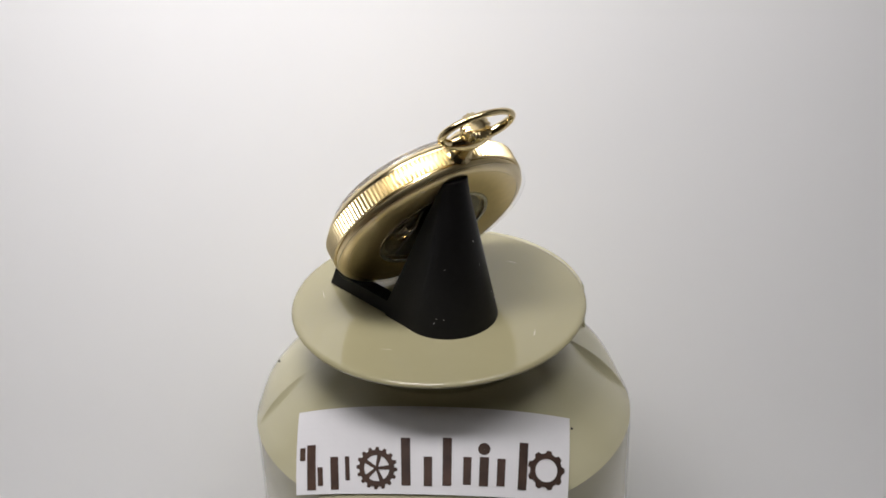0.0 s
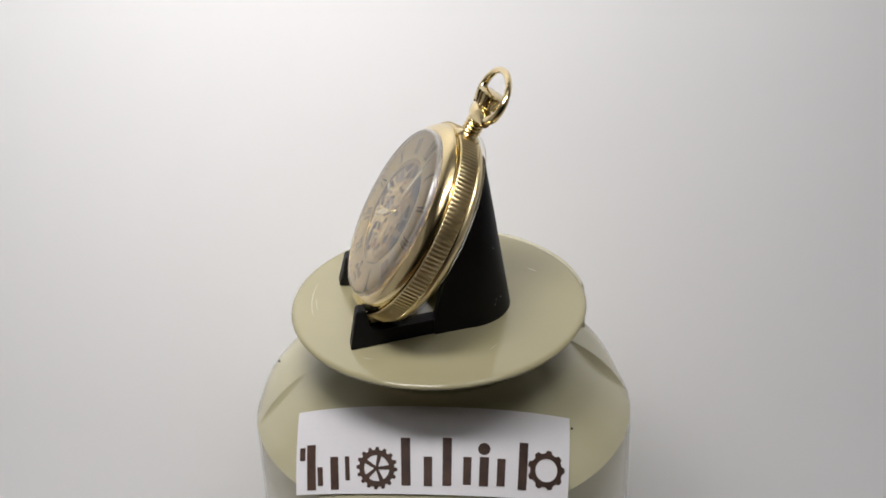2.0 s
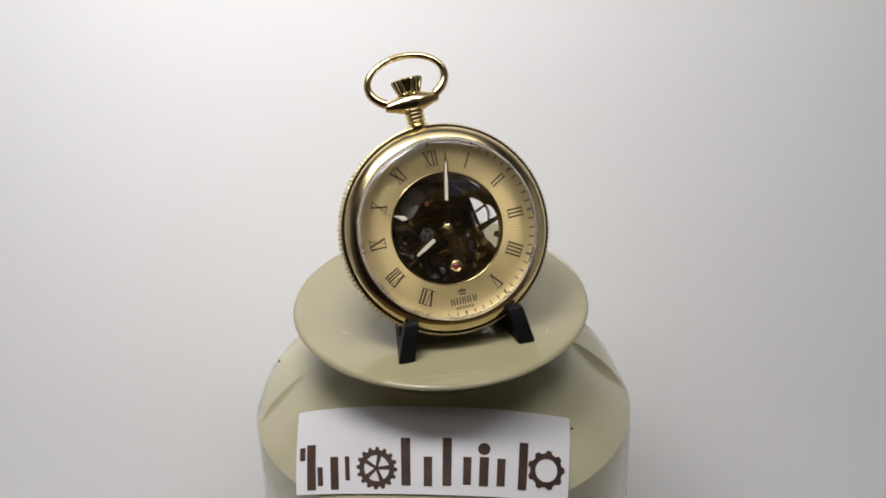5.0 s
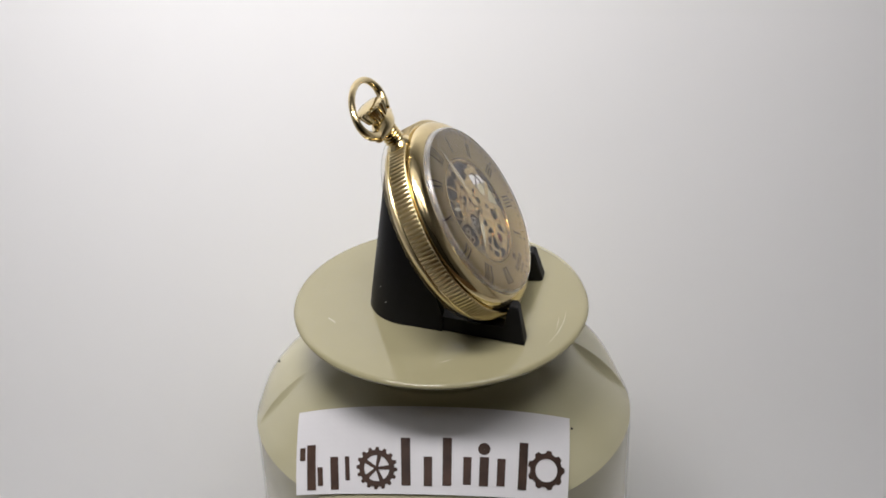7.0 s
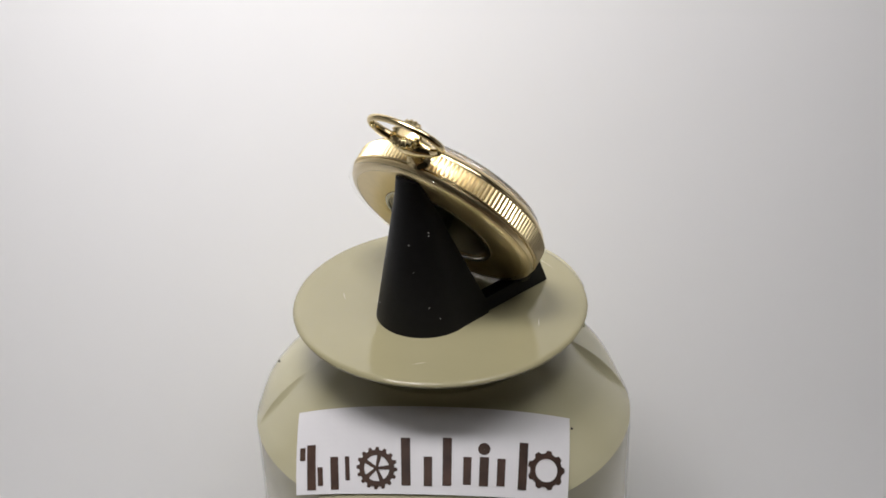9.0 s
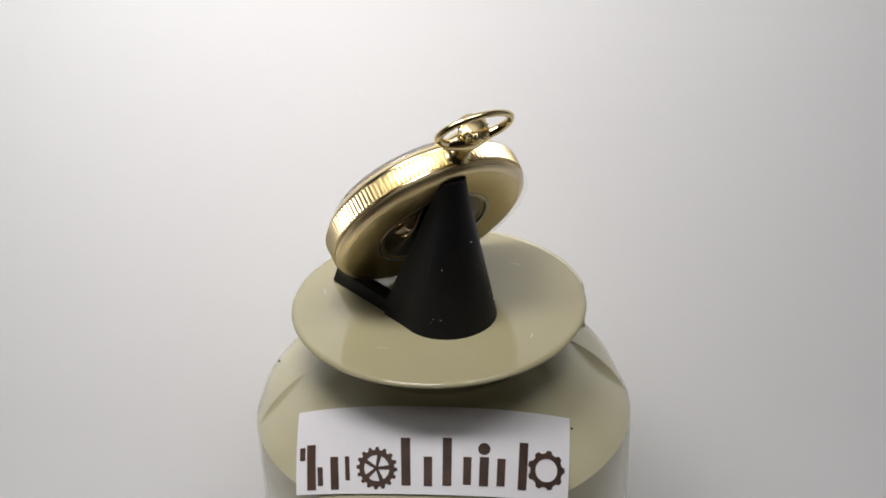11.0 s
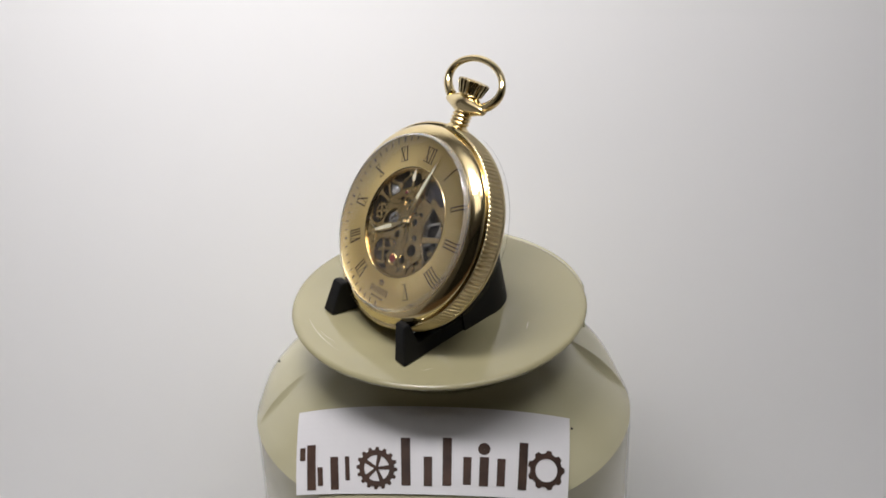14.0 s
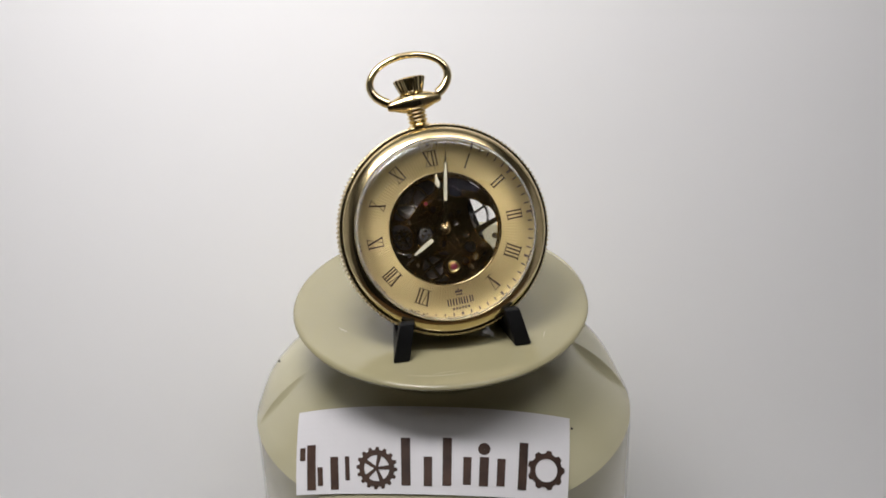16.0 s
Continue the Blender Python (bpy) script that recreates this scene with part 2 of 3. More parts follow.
def build_turntable():
    top = empty("turntable_plate")
    prof = [(0, 0), (34.9, 0), (35.7, -0.12), (36.1, -0.4), (36.3, -0.8), (36.1, -1.25), (35.4, -1.6), (34.6, -1.75), (0, -1.75)]
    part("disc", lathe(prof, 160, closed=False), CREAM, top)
    for r, a0, a1, wd in ((31.5, -112, -82, 0.14), (30.2, -100, -88, 0.09), (24.0, 28, 36, 0.12), (27.5, 118, 124, 0.2), (29.0, -40, -33, 0.12), (26.0, -165, -158, 0.18)):
        bm = bmesh.new()
        m = 24
        pair = [[bm.verts.new(((r + e * wd / 2 * math.sin(math.pi * (i + 0.15) / (m + 0.3)) - 0.05 * (i - m / 2)) * math.cos(radians(a0 + (a1 - a0) * i / m)) * MM,
                               (r + e * wd / 2 * math.sin(math.pi * (i + 0.15) / (m + 0.3)) - 0.05 * (i - m / 2)) * math.sin(radians(a0 + (a1 - a0) * i / m)) * MM, 0.012 * MM)) for i in range(m + 1)] for e in (-1, 1)]
        for i in range(m):
            bm.faces.new((pair[0][i], pair[1][i], pair[1][i + 1], pair[0][i + 1]))
        part("scratch", bm, SCUFF, top)
    part("spindle", lathe([(0, -1.8), (9, -1.8), (9, -4.8), (0, -4.8)], 48, closed=False), CREAM_SATIN, top)
    tagged(top, "round glossy cream plastic turntable plate, turning slowly", "turntable")

    base = empty("pedestal", pose(0, 0, 0, 0, 0, 5.5))
    # lower drum with a sloping front half and a bulging rear half
    bm = bmesh.new()
    rows = []
    steps = [1.25 * i for i in range(288)]
    for edge in (0.0, 180.0):
        steps += [edge + 0.25 * k for k in range(-6, 7) if k % 5]
    steps = sorted({q % 360 for q in steps})
    n = len(steps)
    for deg in steps:
        a = radians(deg)
        # how far round from the crease: the sloping front lies before it, the full shoulder behind it
        behind = math.degrees(math.asin(math.sin(a))) + 0.9
        lip = 0.5 * min(1.0, max(0.0, 1 + behind / 1.2))
        g = min(1.0, max(0.0, behind) / 26)
        swell = lip + (1 - lip) * g * g * (3 - 2 * g)
        col = []
        for k in range(17):
            u = k / 16
            r0, z0 = CONE_R0 + (CONE_R1 - CONE_R0) * u, CONE_Z0 + (CONE_Z1 - CONE_Z0) * u - (0.35 if k == 0 else 0)
            q = u * math.pi / 2
            r1, z1 = 24.4 + 22.8 * math.cos(q), -33 + (19.0 + 1.4 * math.cos(a)) * math.sin(q)
            z1 = max(z1, CONE_Z0 + (CONE_Z1 - CONE_Z0) * (CONE_R0 - r1) / (CONE_R0 - CONE_R1) - 0.35)
            col.append((r0 + (r1 - r0) * swell, z0 + (z1 - z0) * swell))
        pts = [(43.0, -125.0), (43.6, -124.4), (46.2, -60.0), (47.0, -34.5)] + col + [(20, -8.0)]
        rows.append([bm.verts.new((r * math.cos(a) * MM, r * math.sin(a) * MM, z * MM)) for r, z in pts])
    for i in range(n):
        A, B = rows[i], rows[(i + 1) % n]
        for j in range(len(A) - 1):
            bm.faces.new((A[j], B[j], B[j + 1], A[j + 1]))
    bm.faces.new([r[0] for r in rows][::-1])
    bm.faces.new([r[-1] for r in rows])
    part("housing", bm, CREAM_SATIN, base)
    bm = lathe([(0, -4.9), (34.6, -4.9), (35.2, -5.2), (35.6, -5.9), (36.0, -32), (0, -32)], 128, closed=False, centre=(2.2, 9.5))
    for v in bm.verts:
        v.co.y = max(v.co.y, 0.015 - 0.1 * v.co.x)
    bmesh.ops.remove_doubles(bm, verts=bm.verts[:], dist=1e-6)
    bmesh.ops.dissolve_degenerate(bm, edges=bm.edges[:], dist=1e-6)
    part("rear_collar", bm, CREAM_SATIN, base)
    # small dark chips in the plastic
    for x, y, z, r in ((-40.2, 9.9, -19.4, 0.35), (28.4, -27.0, -22.1, 0.3)):
        part("chip", lathe([(0, z + 0.5), (r, z), (0, z - 0.5)], 8, closed=False, centre=(x, y)), SHADE_AND_CHIP, base)
    tagged(base, "cream plastic turntable housing with sloping front and rounded shoulders", "turntable base")
    return top


def cone_point(u, w, off=0.0):
    """A point of a flat paper (u across, w down the slope, mm) bent round the sloping front."""
    u = u * (1.056 - 0.0032 * (w - 43.6)) - 0.7 * (1 - (w - 43.6) / 21)
    s, psi = math.hypot(u, w), math.atan2(u, w)
    phi = psi / math.cos(BETA) - radians(5.9)
    r, z = s * math.cos(BETA), CONE_Z0 + (CONE_R0 / math.cos(BETA) - s) * math.sin(BETA)
    r, z = r + off * math.sin(BETA), z + off * math.cos(BETA)
    return Vector((r * math.sin(phi), -r * math.cos(phi), z)) * MM


def on_paper(bm, outline_rows, off):
    vs = [[bm.verts.new(cone_point(u, w, off)) for u, w in row] for row in outline_rows]
    for a, b in zip(vs, vs[1:]):
        for i in range(len(a) - 1):
            bm.faces.new((a[i], a[i + 1], b[i + 1], b[i]))


def build_label():
    card = empty("paper_label")
    bm = bmesh.new()
    W0, W1, U = 43.6, 64.6, 34.6
    cols, rws = 40, 14
    grid = [[(-U + 2 * U * i / cols, W0 + (W1 - W0) * j / rws) for i in range(cols + 1)] for j in range(rws + 1)]
    on_paper(bm, grid, 0.45)
    ob = part("sheet", bm, PAPER, card, smooth=False)
    so = ob.modifiers.new("thickness", "SOLIDIFY")
    so.thickness, so.offset = 0.0002, -1

    def bar(u0, u1, w0, w1):
        b = bmesh.new()
        on_paper(b, [[(u0 + (u1 - u0) * i / 3, w0 + (w1 - w0) * j / 6) for i in range(4)] for j in range(7)], 0.55)
        part("printed_bar", b, PRINT, card)
    for u0, u1, w0, w1 in BARS:
        bar(u0, u1, w0, w1)

    def cog(u, w, r, inner, teeth, spokes):
        b = bmesh.new()
        n = teeth * 6
        rows = []
        for rad in (0, 1):
            row = []
            for i in range(n + 1):
                a = TAU * i / n
                rr = inner if rad == 0 else (r if i % 6 in (0, 1, 2) else r * 0.86)
                row.append((u + rr * math.sin(a), w - rr * math.cos(a)))
            rows.append(row)
        on_paper(b, rows, 0.55)
        for s in range(spokes):
            a = TAU * s / spokes + 0.25
            dx, dy = math.sin(a), -math.cos(a)
            px, py = -dy * 0.42, dx * 0.42
            on_paper(b, [[(u + dx * inner * 1.02 * k + px * q * (0.7 + 0.6 * k), w + dy * inner * 1.02 * k + py * q * (0.7 + 0.6 * k)) for k in (0, 0.5, 1)] for q in (-1, 1)], 0.56)
        part("printed_cog", b, PRINT, card)
    cog(-12.3, 58.5, 5.1, 3.1, 16, 5)
    cog(28.5, 57.4, 4.85, 2.85, 9, 0)
    b = bmesh.new()
    on_paper(b, [[(13.0 + r * math.sin(TAU * i / 24), 53.3 - r * math.cos(TAU * i / 24)) for i in range(25)] for r in (0.01, 1.45)], 0.55)
    part("printed_dot", b, PRINT, card)
    tagged(card, "white paper label with brown printed bars, on the turntable front", "label")


# plain bars in place of the printed shop name: across from, to, down from, to
BARS = [(-33.4, -31.7, 53.0, 56.2), (-31.2, -28.6, 52.4, 63.6), (-28.1, -26.6, 58.0, 62.6),
        (-24.4, -22.2, 55.6, 63.6), (-20.4, -19.2, 55.6, 61.4),
        (-6.3, -4.1, 51.2, 62.6), (-1.0, 1.0, 55.6, 62.6),
        (3.4, 5.5, 51.0, 62.4), (8.2, 10.1, 55.4, 62.0),
        (12.0, 14.2, 55.2, 62.2),
        (16.2, 18.2, 55.4, 62.0), (21.4, 23.6, 51.2, 62.6)]


# ---- black stand ----
def build_stand():
    stand = empty("watch_stand")
    # back: a U-shaped shell that narrows upwards, cut off along the leaning watch
    H = 39.8

    def ring(u, inset):
        """Outline at height share u: from the left front edge round the back to the right front edge."""
        z = H * u
        half = 11.9 + (3.4 - 11.9) * u - inset
        back = 17.3 + (11.9 - 17.3) * u - inset
        fr = -2.9 + 0.346 * max(0.0, z - 3.7)
        rad = min(half, back - fr - 0.2)
        wide = half + 0.172 * max(0.0, back - rad - fr)
        mid = (wide + half) / 2
        pts = [(-wide, fr), (-mid, (fr + back - rad) / 2)]
        m = 18
        for i in range(m + 1):
            a = math.pi - math.pi * i / m
            pts.append((half * math.cos(a), back - rad + rad * math.sin(a)))
        pts += [(mid, pts[1][1]), (wide, fr)]
        return [(x, y, z) for x, y in pts]
    bm = bmesh.new()
    us = [i / 20 for i in range(21)]
    outer = [[bm.verts.new(Vector(p) * MM) for p in ring(u, 0)] for u in us]
    inner = [[bm.verts.new(Vector(p) * MM) for p in ring(u, min(3.0, 3.0 - 1.2 * u))] for u in us]
    k = len(outer[0])
    for g in (outer, inner):
        for a, b in zip(g, g[1:]):
            for i in range(k - 1):
                bm.faces.new((a[i], a[i + 1], b[i + 1], b[i]))
    for i in range(k - 1):
        for a, b in ((outer[0], inner[0]), (outer[-1], inner[-1])):
            bm.faces.new((a[i], a[i + 1], b[i + 1], b[i]))
    for j in range(len(us) - 1):
        for e in (0, k - 1):
            bm.faces.new((outer[j][e], outer[j + 1][e], inner[j + 1][e], inner[j][e]))
    # cap over the narrow top
    bm.faces.new([v for v in inner[-1]])
    part("back_support", bm, BLACK, stand)
    # two legs that spread to upturned feet
    for side in (1, -1):
        bm = bmesh.new()
        prof = [(-23.6, 0), (-21.8, 8.7), (-21.4, 9.1), (-19.8, 9.0), (-19.4, 8.6), (-18.3, 3.4), (0, 3.7), (4.7, 3.7), (4.7, 0)]
        o0, o1 = [], []
        for y, z in prof:
            xo = 11.95 + 0.172 * (4.9 - y)
            taper = 0.22 * z
            xi = xo - 4.0
            if y > 4:
                xo -= 0.5
            yy = y
            o0.append(bm.verts.new(Vector((side * (xo - taper), yy, z)) * MM))
            o1.append(bm.verts.new(Vector((side * (xi - taper * 0.72), yy, z)) * MM))
        n = len(prof)
        for i in range(n):
            j = (i + 1) % n
            bm.faces.new((o0[i], o0[j], o1[j], o1[i]))
        bm.faces.new(o0)
        bm.faces.new(o1[::-1])
        bmesh.ops.bevel(bm, geom=bm.edges[:], offset=0.22 * MM, segments=2, affect="EDGES")
        part("leg", bm, BLACK, stand)
    # specks of dust on the black plastic
    bm = bmesh.new()
    rng = random.Random(4)
    for i in range(10):
        a, u = rng.uniform(0.25, math.pi - 0.25), rng.uniform(0.05, 0.8)
        z = H * u
        half, back = 11.9 - 8.5 * u, 17.3 - 5.4 * u
        fr = -2.9 + 0.346 * max(0, z - 4)
        rad = min(half, back - fr - 0.2)
        c = Vector((half * math.cos(a), back - rad + rad * math.sin(a), z)) * MM
        bmesh.ops.create_icosphere(bm, subdivisions=1, radius=rng.uniform(0.08, 0.2) * MM, matrix=Matrix.Translation(c))
    tagged(part("dust_specks", bm, DUST, stand), kind="stuff")
    tagged(stand, "matte black plastic easel stand with upturned feet on turntable", "watch stand")
    return stand


# ---- pocket watch, built flat: x to III, y to XII, z out of the dial ----
def stroke(bm, x0, y0, x1, y1, w, z0, z1):
    """A straight printed stroke of width w."""
    d = math.hypot(x1 - x0, y1 - y0)
    px, py = -(y1 - y0) / d * w / 2, (x1 - x0) / d * w / 2
    prism([(x0 + px, y0 + py), (x0 - px, y0 - py), (x1 - px, y1 - py), (x1 + px, y1 + py)], z0, z1, bm)


def numeral_mesh(text, angle, radius, z0):
    """A roman numeral with serifs, feet towards the centre."""
    h, z1 = 3.3, z0 + 0.06
    wide = {"I": 0.85, "V": 2.0, "X": 1.9}
    tot = sum(wide[c] for c in text)
    k = min(1.0, 3.4 / tot)
    bm = bmesh.new()
    x = -tot * k / 2
    for c in text:
        w = wide[c] * k
        a, b, m = x + 0.1, x + w - 0.1, x + w / 2
        if c == "I":
            stroke(bm, m, -h / 2, m, h / 2, 0.36, z0, z1)
        elif c == "V":
            stroke(bm, a + 0.2, h / 2, m, -h / 2, 0.40, z0, z1)
            stroke(bm, b - 0.2, h / 2, m, -h / 2, 0.16, z0 + 0.005, z1 + 0.005)
        else:
            stroke(bm, a + 0.2, h / 2, b - 0.2, -h / 2, 0.40, z0, z1)
            stroke(bm, b - 0.2, h / 2, a + 0.2, -h / 2, 0.16, z0 + 0.005, z1 + 0.005)
        x += w
    for y in (h / 2, -h / 2):
        stroke(bm, -tot * k / 2 + 0.05, y, tot * k / 2 - 0.05, y, 0.16, z0 + 0.01, z1 + 0.01)
    m = Matrix.Rotation(-angle, 4, "Z") @ Matrix.Translation((0, radius * MM, 0))
    bmesh.ops.transform(bm, matrix=m, verts=bm.verts[:])
    return bm


def leaf(length, width, tail, back=0.6, n=14):
    """A leaf-shaped hand outline that points along y."""
    left, right = [], []
    for i in range(n + 1):
        u = i / n
        y = -tail + (length + tail) * u
        s = max(0.0, (y - length * 0.18) / (length * 0.82))
        w = back / 2 if y < length * 0.18 else max(0.05, width / 2 * math.sin(math.pi * s ** 0.75) + 0.06)
        left.append((-w, y))
        right.append((w, y))
    return left + right[::-1]


def ring_between(r0, r1, z0, z1, n=96):
    return lathe([(r0, z0), (r1, z0), (r1, z1), (r0, z1)], n)


def build_watch():
    w = empty("pocket_watch")
    # case band with fine upright fluting
    bm = bmesh.new()
    n = 140 * 4
    rows = []
    for z, k in ((-2.55, 0), (-2.35, 1), (1.8, 1), (2.0, 0)):
        row = []
        for i in range(n):
            a = TAU * i / n
            up = i % 4 in (0, 1)
            r = 24.75 if not k else (25.16 if up else 24.84)
            row.append(bm.verts.new((r * math.cos(a) * MM, r * math.sin(a) * MM, z * MM)))
        rows.append(row)
    for a, b in zip(rows, rows[1:]):
        for i in range(n):
            bm.faces.new((a[i], a[(i + 1) % n], b[(i + 1) % n], b[i]))
    part("case_band", bm, GOLD_SATIN, w, "fluted gold case band")
    part("case_middle", lathe([(14.6, -2.55), (24.8, -2.55), (24.8, -2.8), (24.2, -2.9), (14.6, -2.9)], 128), GOLD, w)
    part("ledge", lathe([(23.5, 1.3), (24.74, 1.3), (24.74, 1.95), (23.5, 1.95)], 128), GOLD, w)
    part("inner_ring", lathe([(21.4, -2.5), (23.78, -2.5), (23.78, 1.85), (21.4, 1.85)], 128), GOLD_SATIN, w)
    # bezel: a rounded polished ring round the crystal
    bez = [(23.9, 1.97), (24.12, 2.1), (24.2, 2.4), (24.18, 2.75), (24.02, 3.2), (23.7, 3.65), (23.2, 4.1), (22.6, 4.48), (22.05, 4.76), (21.7, 4.9), (21.5, 4.85), (21.42, 4.5), (21.38, 2.95), (21.1, 2.9), (21.1, 2.3)]
    part("bezel", lathe(bez, 160), GOLD, w, "polished rounded gold bezel")
    # crystal: a low glass dome with an upright rim
    outer = [(21.35, 3.0), (21.35, 5.2), (21.15, 5.85), (20.7, 6.25), (19.8, 6.48), (17, 6.66), (13, 6.83), (9, 6.95), (4, 7.03), (0, 7.05)]
    inner = [(0, 6.35), (4, 6.33), (9, 6.25), (13, 6.14), (17, 5.97), (19.7, 5.78), (20.5, 5.5), (20.8, 5.0), (20.9, 4.4), (20.9, 3.0)]
    ob = part("crystal", lathe(outer + inner + [outer[0]], 128, closed=False), GLASS, w, "clear domed glass crystal")
    ob.visible_shadow = False
    rim = part("crystal_rim", lathe([(21.36, 4.7), (21.5, 4.8), (21.5, 5.5), (21.3, 5.95), (20.9, 6.25), (20.86, 6.2), (21.2, 5.85), (21.36, 5.2)], 128), FROST, w, "cloudy edge of the crystal")
    rim.visible_shadow = False
    # back: polished shoulder, satin flat, glass window
    back = [(24.6, -2.9), (24.75, -3.3), (24.6, -3.8), (24.1, -4.4), (23.4, -4.8), (22.4, -5.0), (15.2, -5.5), (14.6, -5.45), (14.4, -5.2), (14.4, -2.95)]
    part("case_back", lathe(back, 160), GOLD_SATIN, w, "satin gold case back with glass window")
    part("back_window_ring", lathe([(13.6, -5.2), (14.38, -5.2), (14.38, -5.6), (13.9, -5.7), (13.6, -5.6)], 96), STEEL, w)
    ob = part("back_window", lathe([(0, -5.35), (13.6, -5.35), (13.6, -4.9), (0, -4.9)], 96, closed=False), GLASS, w)
    ob.visible_shadow = False
    ob = part("protective_film", lathe([(22.5, -5.1), (25.15, -4.6), (25.15, -4.68), (22.5, -5.2)], 128), FILM, w, "clear plastic film edge on the case back")
    ob.visible_shadow = False

    # dial
    dial = part("dial", ring_between(13.3, 21.05, 2.45, 2.85, 160), DIAL, w, "sunray gold dial ring, open in the middle")
    dial.location.z = SUNK
    part("dial_edge", lathe([(13.0, 2.2), (13.35, 2.2), (13.35, 2.93), (13.15, 2.98), (13.0, 2.9)], 128), GOLD, dial)
    z0 = 2.86
    names = ["XII", "I", "II", "III", "IIII", "V", None, "VII", "VIII", "IX", "X", "XI"]
    for i, s in enumerate(names):
        if s:
            part("numeral", numeral_mesh(s, TAU * i / 12, 16.6, z0), NUMERAL_INK, dial, smooth=False)
    bm = bmesh.new()
    for i in range(60):
        a = TAU * i / 60
        s = 0.17 if i % 5 else 0.28
        q = [(-s, 19.3), (s, 19.3), (s, 20.05), (-s, 20.05)]
        prism([(x * math.cos(a) + y * math.sin(a), -x * math.sin(a) + y * math.cos(a)) for x, y in q], z0, z0 + 0.05, bm)
    part("minute_track", bm, INK, dial, smooth=False)
    bm = bmesh.new()
    for x0, x1, y0, y1 in ((-3.1, -2.1, -17.75, -16.3), (-1.8, -0.7, -17.8, -16.35), (-0.4, 0.5, -17.8, -16.35), (0.8, 1.8, -17.8, -16.35), (2.2, 3.1, -17.75, -16.3)):
        for k in (0.0, 0.62):
            xa = x0 + (x1 - x0) * k
            prism([(xa, y0), (xa + 0.32, y0), (xa + 0.32, y1), (xa, y1)], z0, z0 + 0.05, bm)
    for i in range(6):
        prism([(-2.1 + 0.72 * i, -18.75), (-1.65 + 0.72 * i, -18.75), (-1.65 + 0.72 * i, -18.25), (-2.1 + 0.72 * i, -18.25)], z0, z0 + 0.05, bm)
    part("printed_bars", bm, INK, dial, smooth=False)
    bm = bmesh.new()
    prism([(-0.75, -15.75), (0.75, -15.75), (0.75, -15.45), (-0.75, -15.45)], z0, z0 + 0.05, bm)
    for x in (-0.75, 0.0, 0.75):
        prism(circle(x * 0.8, -14.9, 0.34, 12), z0, z0 + 0.05, bm)
    prism(circle(0, -14.4, 0.2, 10), z0, z0 + 0.05, bm)
    part("printed_emblem", bm, INK, dial, smooth=False)

    balance = build_movement(w)

    # hands: leaf-shaped, gold edged with pale filling
    for name, length, width, ang, z in (("hour_hand", 11.2, 1.7, 241, 3.2), ("minute_hand", 18.2, 1.35, 12.0, 3.55)):
        hand = part(name, prism(leaf(length, width, 0.0), z, z + 0.14, bevel=0.05), GOLD, w)
        hand.matrix_local = pose(0, 0, SUNK, 0, 0, -ang)
        fill = [(x * 0.55, y) for x, y in leaf(length, width, 0.0) if length * 0.32 < y < length * 0.88]
        part("filling", prism(fill, z + 0.14, z + 0.17), LUME, hand)
        part("hub", lathe([(0, z - 0.1), (0.95, z - 0.1), (0.95, z + 0.2), (0.6, z + 0.26), (0, z + 0.26)], 32, closed=False), GOLD, hand)
    sec = part("second_hand", prism([(-0.12, -4.6), (0.12, -4.6), (0.14, 0), (0.07, 15.6), (-0.07, 15.6), (-0.14, 0)], 3.9, 4.0), GOLD, w)
    part("filling", prism([(0, 9.6), (0.62, 10.6), (0, 13.2), (-0.62, 10.6)], 3.88, 4.03), LUME, sec)
    part("hub", lathe([(0, 3.8), (0.7, 3.8), (0.7, 4.1), (0.4, 4.25), (0, 4.25)], 32, closed=False), GOLD, sec)

    # pendant: turned neck, barrel, fluted crown, oval bow
    prof = [(0, 24.4), (3.0, 24.4), (3.1, 25.0), (2.3, 25.5), (2.2, 25.7)]
    for y in (26.0, 26.9, 27.8, 28.7):
        prof += [(1.9, y), (2.25, y + 0.15), (2.4, y + 0.45), (2.25, y + 0.72), (1.9, y + 0.86)]
    prof += [(1.7, 30.2), (0, 30.2)]
    bm = lathe(prof, 40, closed=False)
    bmesh.ops.rotate(bm, verts=bm.verts[:], matrix=Matrix.Rotation(-math.pi / 2, 3, "X"))
    part("neck", bm, GOLD, w)
    bm = lathe([(0, -6.6), (0.9, -6.5), (1.15, -6.0), (1.4, -5.0), (2.3, -2.6), (2.75, 0), (2.3, 2.6), (1.4, 5.0), (1.15, 6.0), (0.9, 6.5), (0, 6.6)], 40, closed=False)
    bmesh.ops.rotate(bm, verts=bm.verts[:], matrix=Matrix.Rotation(math.pi / 2, 3, "Y"))
    bmesh.ops.translate(bm, verts=bm.verts[:], vec=(0, 31.0 * MM, 0))
    part("barrel", bm, GOLD, w)
    bm = bmesh.new()
    n = 18 * 4
    rows = []
    for y, r, k in ((32.6, 1.6, 0), (33.3, 2.75, 0), (33.6, 2.95, 0.35), (36.2, 3.85, 0.5), (36.6, 3.75, 0.35), (36.9, 3.1, 0), (37.1, 1.5, 0)):
        rows.append([bm.verts.new(((r - (k if i % 4 in (2, 3) else 0)) * math.cos(TAU * i / n) * MM, y * MM,
                                   (r - (k if i % 4 in (2, 3) else 0)) * math.sin(TAU * i / n) * MM)) for i in range(n)])
    for a, b in zip(rows, rows[1:]):
        for i in range(n):
            bm.faces.new((a[i], a[(i + 1) % n], b[(i + 1) % n], b[i]))
    bm.faces.new(rows[0])
    bm.faces.new(rows[-1][::-1])
    part("crown", bm, GOLD, w, "fluted gold winding crown")
    pts, rad = [], []
    m = 64
